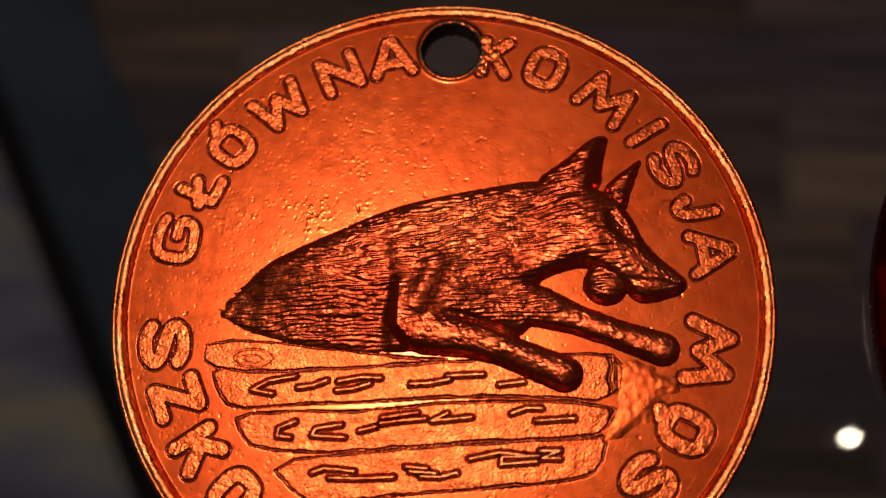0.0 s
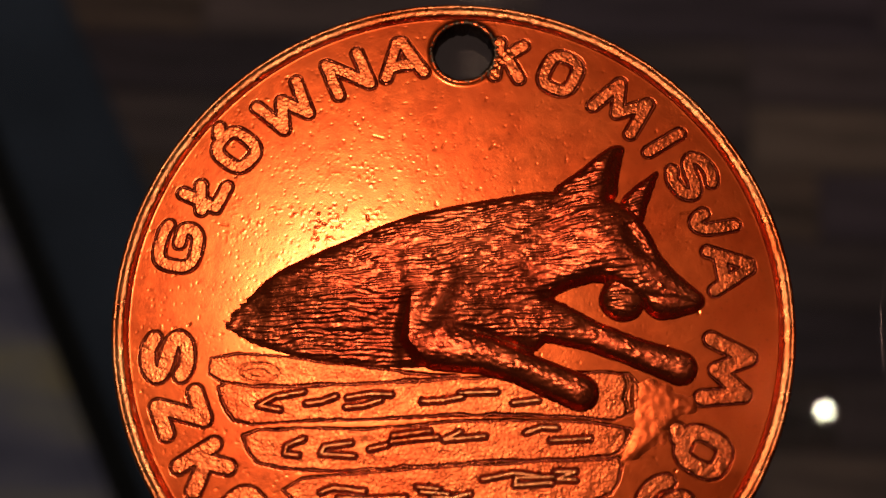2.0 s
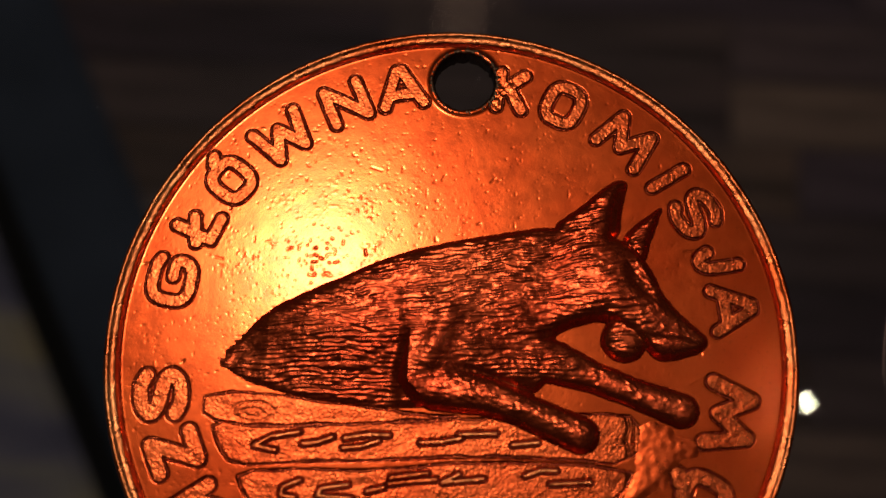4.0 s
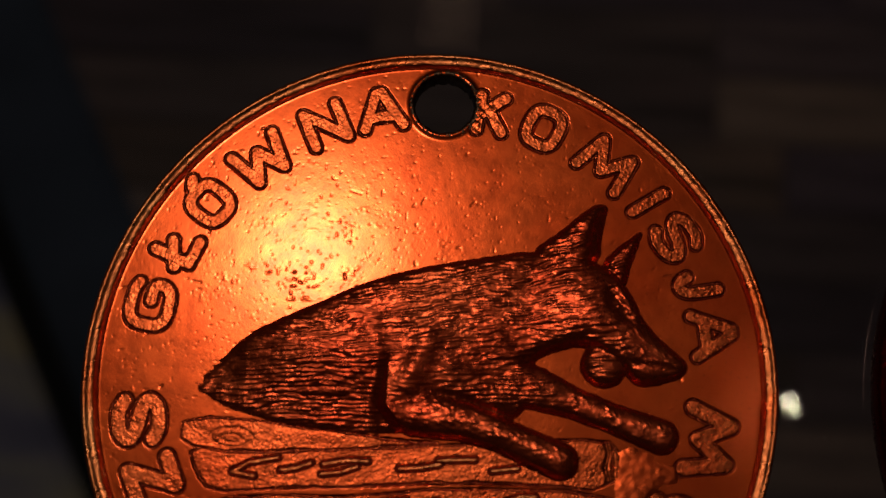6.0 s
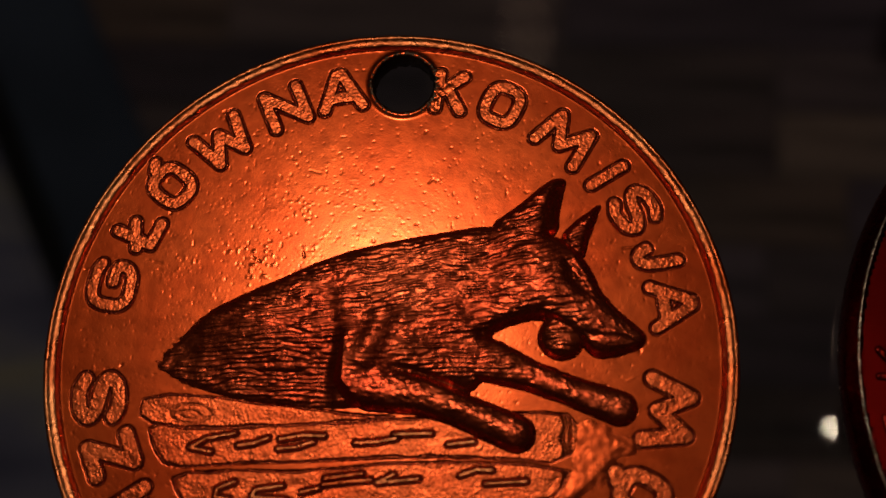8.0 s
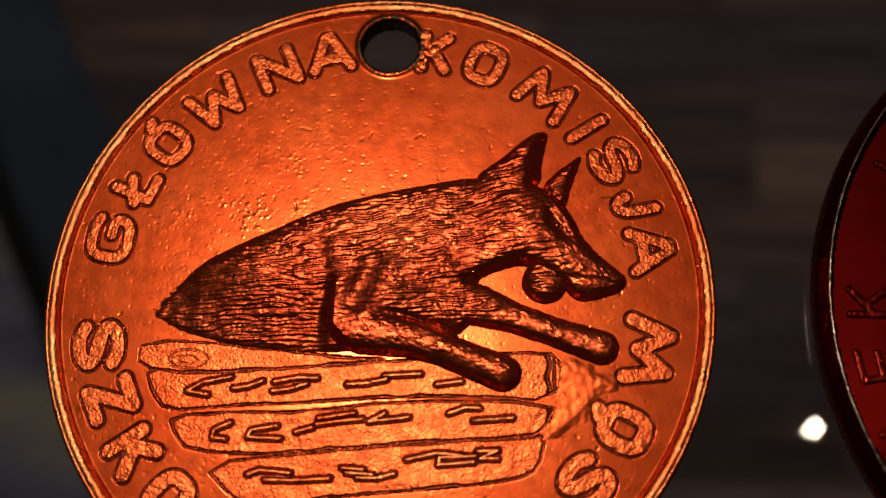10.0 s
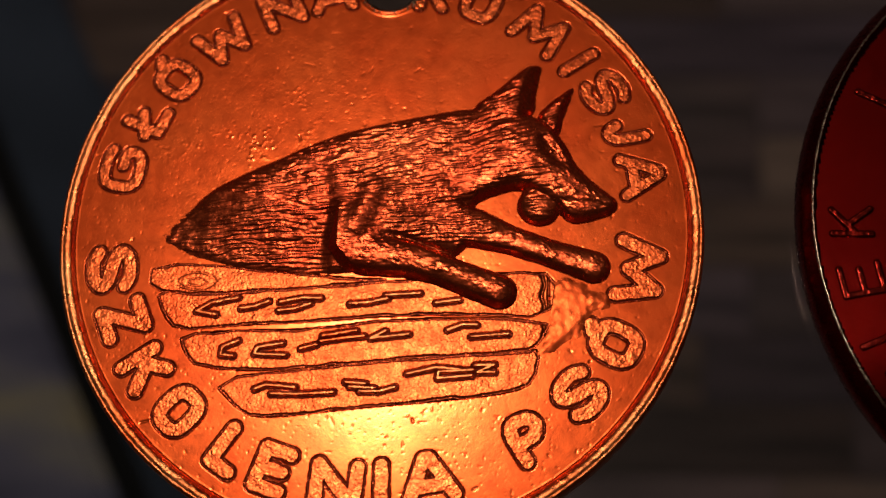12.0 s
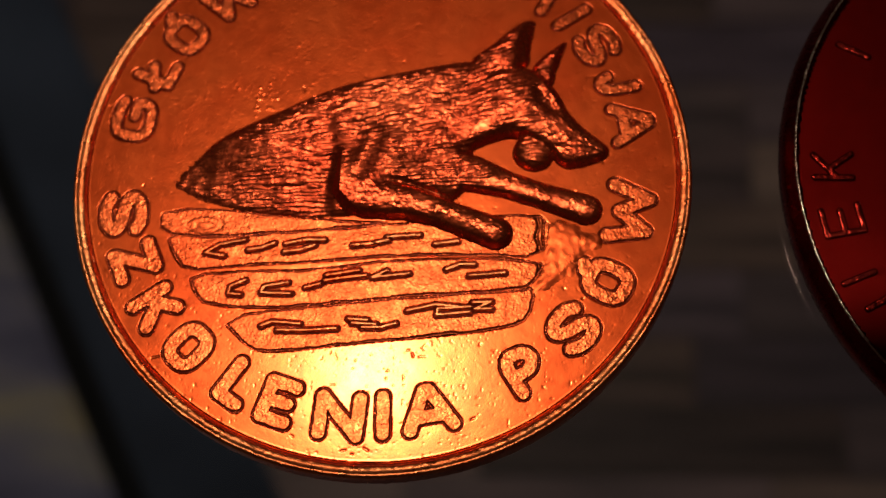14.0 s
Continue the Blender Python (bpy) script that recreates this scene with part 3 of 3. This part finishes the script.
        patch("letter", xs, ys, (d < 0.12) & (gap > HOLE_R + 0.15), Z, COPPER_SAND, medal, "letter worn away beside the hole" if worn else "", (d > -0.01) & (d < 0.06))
    # logs with their grain marks
    for n, lg in enumerate(LOGS):
        xs, ys = window(lg, 0.45, 0.05)
        X, Y = np.meshgrid(xs, ys, indexing="ij")
        d = poly_dist(X, Y, lg) + 0.11 * value_noise(X, Y, 1.5, 20 + n) + 0.04 * value_noise(X, Y, 0.4, 25 + n)
        Z = carved(d, 0.12, 0.10, 0.45) + (0.0085 * value_noise(X, Y, 0.14, 30 + n) + 0.007 * value_noise(X, Y, 0.6, 33 + n) + 0.016 * value_noise(X / 3, Y, 0.9, 36 + n)) * (d < -0.1)
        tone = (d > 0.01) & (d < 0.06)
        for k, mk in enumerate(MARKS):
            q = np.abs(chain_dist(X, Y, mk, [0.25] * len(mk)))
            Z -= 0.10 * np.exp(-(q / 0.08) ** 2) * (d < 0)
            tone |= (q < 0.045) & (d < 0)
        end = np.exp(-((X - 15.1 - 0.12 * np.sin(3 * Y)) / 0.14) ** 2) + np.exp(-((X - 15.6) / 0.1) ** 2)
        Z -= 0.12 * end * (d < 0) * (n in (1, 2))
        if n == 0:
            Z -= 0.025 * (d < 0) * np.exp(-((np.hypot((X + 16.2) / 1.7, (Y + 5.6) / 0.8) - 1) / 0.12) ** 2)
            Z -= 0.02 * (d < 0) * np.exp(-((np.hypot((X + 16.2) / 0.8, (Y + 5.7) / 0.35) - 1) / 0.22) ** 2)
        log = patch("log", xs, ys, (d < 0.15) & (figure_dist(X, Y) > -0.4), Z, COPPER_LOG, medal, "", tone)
        for k, mk in enumerate(MARKS):
            mx, my = np.mean(mk, 0)
            if poly_dist(np.array([mx]), np.array([my]), lg)[0] > 0:
                continue
            ax, ay = window(mk, 0.35, 0.045)
            A, B = np.meshgrid(ax, ay, indexing="ij")
            q = chain_dist(A, B, mk, [0.19] * len(mk)) + 0.03 * value_noise(A, B, 0.3, 50 + k)
            patch("grain_mark", ax, ay, q < 0.03, 0.10 + 0.26 * edge_round(q, 0.12) - 0.2 * (q > 0), COPPER_RIM, log)
    # broken ground beside the logs
    rock = [(16.0, -4.8), (18.6, -5.6), (20.6, -6.6), (21.0, -7.7), (19.5, -8.7), (18.3, -10.3), (16.6, -11.5), (15.0, -12.5), (14.6, -12.2), (15.9, -8.8)]
    xs, ys = window(rock, 0.3, 0.09)
    X, Y = np.meshgrid(xs, ys, indexing="ij")
    d = poly_dist(X, Y, rock) + 0.4 * value_noise(X, Y, 1.1, 61) + 0.15 * value_noise(X, Y, 0.35, 66)
    Z = 0.08 * wall(d, 1.0) + (0.012 * value_noise(X, Y, 0.5, 62) + 0.012 * value_noise(X * 2.2, Y, 0.9, 63)) * np.clip(-d / 0.4, 0, 1)
    patch("ground_tuft", xs, ys, d < 0.1, np.where(d > 0, -0.2 * np.clip(d / 0.1, 0, 1), Z), COPPER_GROUND, medal)
    # the figure
    xs, ys = np.arange(-21.2, 22.8, 0.062), np.arange(-9.2, 17.0, 0.062)
    X, Y = np.meshgrid(xs, ys, indexing="ij")
    d = figure_dist(X, Y) + 0.05 * value_noise(X, Y, 0.5, 70)
    d += 0.3 * np.clip(-(X + 16.0) / 3.0, 0, 1) * value_noise(X / 2.5, Y, 0.25, 71) * (Y < 1)
    body = np.clip(-d / 0.5, 0, 1)
    sunk = np.clip((X + 4.9 - 0.9 * np.clip(-2.6 - Y, 0, 3)) / 1.5, 0, 1)            # the flank runs out flat towards the logs
    Z = smoothed(figure_height(X, Y), 6) * np.clip((X + 20.4) / 5.0, 0.05, 1) * np.maximum(np.interp(Y + 0.1 * (X + 6), [-4.6, 2.0], [0.15, 1.0]), sunk)
    line = Y - 0.07 * X - 0.013 * X * Y + 0.30 * value_noise(X / 2.2, Y, 1.3, 75) + 0.10 * value_noise(X / 2.0, Y, 0.5, 76)
    row = np.floor(line / 0.44)
    dash = value_noise(X / 2.4 + 7.3 * row, 0 * Y, 0.45, 77)                          # each row of hair breaks into short locks
    waves = 0.062 * np.abs(np.sin(math.pi * line / 0.44)) * np.clip(0.65 + 1.1 * dash, 0.12, 1.3)
    legs = np.minimum(chain_dist(X, Y, NEAR_LEG, NEAR_R), chain_dist(X, Y, FAR_LEG[2:], FAR_R[2:]))
    waves *= np.clip(legs / 0.5 + 0.2, 0.2, 1) * np.clip((18.0 - X) / 3.0, 0.25, 1)
    Z += body * (waves + 0.32 * fur(X, Y, xs, ys, 4200, 72) + 0.010 * value_noise(X, Y, 0.25, 73) + 0.06 * value_noise(X, Y, 2.6, 74) + 0.012 * value_noise(X, Y, 0.9, 79))
    Z = np.where(d > 0, -0.3 * np.clip(d / 0.12, 0, 1), Z)
    # a thin line of shade is coloured in along the outline
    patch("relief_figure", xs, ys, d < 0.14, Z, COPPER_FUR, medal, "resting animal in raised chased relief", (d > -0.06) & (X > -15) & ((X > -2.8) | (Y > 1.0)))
    return medal


def red_medal():
    medal = tagged(new("medal"), "copper medal with its shade coloured in as dark red, thin raised ridge, fine lettering", "medal")
    medal.location = (0.0693, -0.0001, TOP)
    xs = ys = np.arange(-30.4, 30.41, 0.2)
    X, Y = np.meshgrid(xs, ys, indexing="ij")
    rad = np.hypot(X, Y)
    Z = 0.03 * value_noise(X, Y, 9.0, 103)
    patch("field", xs, ys, rad < 29.85, Z, RED_FIELD, medal)
    rim = [(29.70, -0.1), (30.00, 0.25), (30.13, 0.85), (30.25, 1.0), (30.37, 0.80), (30.62, 0.45), (31.05, 0.0), (31.35, -0.6), (31.45, -1.3), (31.35, -2.2), (31.0, -2.56), (29.9, -2.58), (0.5, -2.58)]
    v, f = lathe([(r / 1000, FACE + z / 1000) for r, z in rim], 600, 0.000012, 15)
    obj("rim", v, f, RED_RIM, medal, smooth=True)
    ridge = [(30.15, 0.92), (30.20, 1.02), (30.25, 1.05), (30.31, 1.01), (30.37, 0.88)]
    v, f = lathe([(r / 1000, FACE + z / 1000) for r, z in ridge], 500, 0.000016, 16)
    obj("ridge", v, f, WORN_RIDGE, medal, "thin worn bright ridge", smooth=True)
    strokes = []
    for c, a in (("K", 179.3), ("E", 191.0)):
        strokes.append(("letter", letter_strokes(c, 26.7 * math.cos(radians(a)), 26.7 * math.sin(radians(a)), a - 90, 3.2, 4.1, 0.34)))
    for a, far in ((152.5, 26.9), (203.0, 27.3), (209.0, 26.6)):                      # strokes of letters that cannot be told
        x, y, t = far * math.cos(radians(a)), far * math.sin(radians(a)), radians(a)
        strokes.append(("lettering_bar", [[(x - 1.5 * math.cos(t), y - 1.5 * math.sin(t)), (x + 1.5 * math.cos(t), y + 1.5 * math.sin(t))]]))
    for name, st in strokes:
        ax, ay = window([p for s in st for p in s], 0.7, 0.06)
        A, B = np.meshgrid(ax, ay, indexing="ij")
        d = strokes_dist(A, B, st, 0.36)
        patch(name, ax, ay, d < 0.1, np.where(d > 0, -0.2, 0.22 * edge_round(d, 0.22) + 0.02 * value_noise(A, B, 0.3, 17)), RED_LETTER, medal)
    return medal


# ---- room ----
def room():
    tagged(part("floor", box(-2.2, 2.2, -2.2, 2.2, -0.06, -0.006), WOOD), "dark wooden parquet floor", "floor", kind="structure")
    tagged(part("ceiling", box(-2.2, 2.2, -2.2, 2.2, 2.50, 2.60), CEIL), "grey painted ceiling", "ceiling", kind="structure")
    for name, b in (("wall_north", (-2.2, 2.2, 2.2, 2.3)), ("wall_south", (-2.2, 2.2, -2.3, -2.2)), ("wall_east", (2.2, 2.3, -2.3, 2.3)), ("wall_west", (-2.3, -2.2, -2.3, 2.3))):
        tagged(part(name, box(*b, -0.06, 2.6), PLASTER), "plain brown plaster wall", "wall", kind="structure")


def glass_table():
    table = tagged(new("glass_table"), "low table with a clear glass top on steel legs", "table")
    bm = box(-0.55, 0.55, -0.30, 0.42, TOP - 0.008, TOP, 0.0)
    for f in bm.faces:
        f.material_index = 0 if f.normal.z > 0.5 else 1
    top = part("tabletop", bm, [GLASS, GLASS_UNDER], table, "clear glass pane")
    top.visible_shadow = False
    for x in (-0.51, 0.51):
        for y in (-0.26, 0.38):
            part("leg", box(x - 0.02, x + 0.02, y - 0.02, y + 0.02, 0.0, TOP - 0.008, 0.003), STEEL, table)
    return table


def rug():
    """A blue-grey rug with a black seam and a navy border, its edge running slantwise under the table."""
    rug_ob = tagged(new("rug"), "striped blue-grey wool rug with black seam and navy border", "rug")
    rug_ob.location = (-0.170, 0.0943, 0.0)
    rug_ob.rotation_euler[2] = math.atan2(0.1503, -0.0768)
    part("border", box(-0.7, 0.7, -0.055, -0.006, 0.0, 0.010, 0.004), NAVY, rug_ob, "navy border")
    part("seam", box(-0.7, 0.7, -0.006, 0.006, 0.0, 0.008, 0.003), HEM, rug_ob, "black seam")
    part("pile", box(-0.7, 0.7, 0.006, 0.60, 0.0, 0.012, 0.004), GREY_WOOL, rug_ob)
    return rug_ob


def pendant_lamp():
    lamp = tagged(new("pendant_lamp"), "hanging lamp with a dark metal shade and a warm bulb", "lamp")
    lamp.location = LAMP
    v, f = lathe([(0.105, -0.01), (0.107, -0.008), (0.08, 0.10), (0.0006, 0.16), (0.0004, 0.157), (0.077, 0.098), (0.103, -0.012)], 48)
    obj("shade", v, f, SHADE, lamp, smooth=True)
    v, f = tube([(0, 0, 0.155), (0, 0, 0.52)], 0.004)
    obj("cord", v, f, BLACK, lamp)
    v, f = lathe([(0.0005, 0.15), (0.018, 0.15), (0.018, 0.06), (0.0005, 0.06)], 24)
    obj("socket", v, f, BLACK, lamp, smooth=True)
    return lamp


def ceiling_light():
    """A dim slatted light on the ceiling, seen mirrored in the glass."""
    lamp = tagged(new("ceiling_light"), "dim ceiling light with warm glowing bars in a dark housing", "lamp")
    lamp.location = (-0.012, 0.965, 2.50)
    part("housing", box(-0.06, 0.06, -0.09, 0.11, -0.012, 0.0, 0.003), BLACK, lamp)
    for k in range(5):
        v, f = tube([(-0.040, -0.07 + 0.036 * k, -0.020), (0.040, -0.07 + 0.036 * k, -0.020)], 0.009)
        obj("glowing_bar", v, f, DIM_GLOW, lamp, smooth=True)
    return lamp


def reading_lamp():
    lamp = tagged(new("reading_lamp"), "small black gooseneck lamp with one lit bulb standing on the glass", "lamp")
    lamp.location = (0.36, 0.27, TOP)
    v, f = lathe([(0.001, 0.016), (0.040, 0.016), (0.050, 0.010), (0.052, 0.0), (0.001, 0.0)], 40)
    obj("base", v, f, BLACK, lamp, smooth=True)
    tip = LED - Vector(lamp.location)
    pts = []
    for i in range(17):
        u = i / 16
        pts.append(Vector((0, 0, 0.014)).lerp(tip + Vector((0, 0, 0.035)), u) + Vector((0, 0, 0.16 * math.sin(math.pi * u))))
    v, f = tube(pts, 0.0045)
    obj("neck", v, f, BLACK, lamp, smooth=True)
    v, f = lathe([(0.0005, 0.030), (0.011, 0.026), (0.011, 0.0045), (0.0005, 0.0045)], 32)
    head = obj("head", v, f, BLACK, lamp, smooth=True)
    head.location = tip
    # unseen plate, added to cut off the mirrored bulb as the camera moves back
    flap = part("added_flap", box(-0.050, 0.012, -0.0012, 0.0, -0.142, 0.0, 0.0002), BLACK, lamp, "unseen black flap added to block the mirrored bulb")
    flap.location = tip + Vector((0, -0.0105, 0.020))
    flap.rotation_euler[0] = -math.atan2(0.0159, 0.140)
    bm = bmesh.new()
    bmesh.ops.create_uvsphere(bm, u_segments=24, v_segments=12, radius=0.0017)
    bulb = part("bulb", bm, LED_GLOW, lamp, "lit bulb", smooth=True)
    bulb.location = tip
    return lamp


room()
glass_table()
rug()
pendant_lamp()
ceiling_light()
reading_lamp()
dog_medal()
red_medal()


def parquet():
    """Strips of the floor round the table, each one its own piece."""
    floor = bpy.data.objects["floor"]
    rng = random.Random(4)
    meshes = [part("plank", box(0, 0.1494, 0, 0.0297, -0.006, 0.0, 0.0006), WOOD) for _ in range(1)]
    data = meshes[0].data
    bpy.data.objects.remove(meshes[0])
    for row in range(22):
        x = -0.60 - rng.uniform(0, 0.14)
        while x < 0.60:
            p = new("plank", data)
            p.parent = floor
            p.location = (x, -0.18 + row * 0.0299, rng.uniform(-0.0006, 0.0))
            x += 0.1497


parquet()
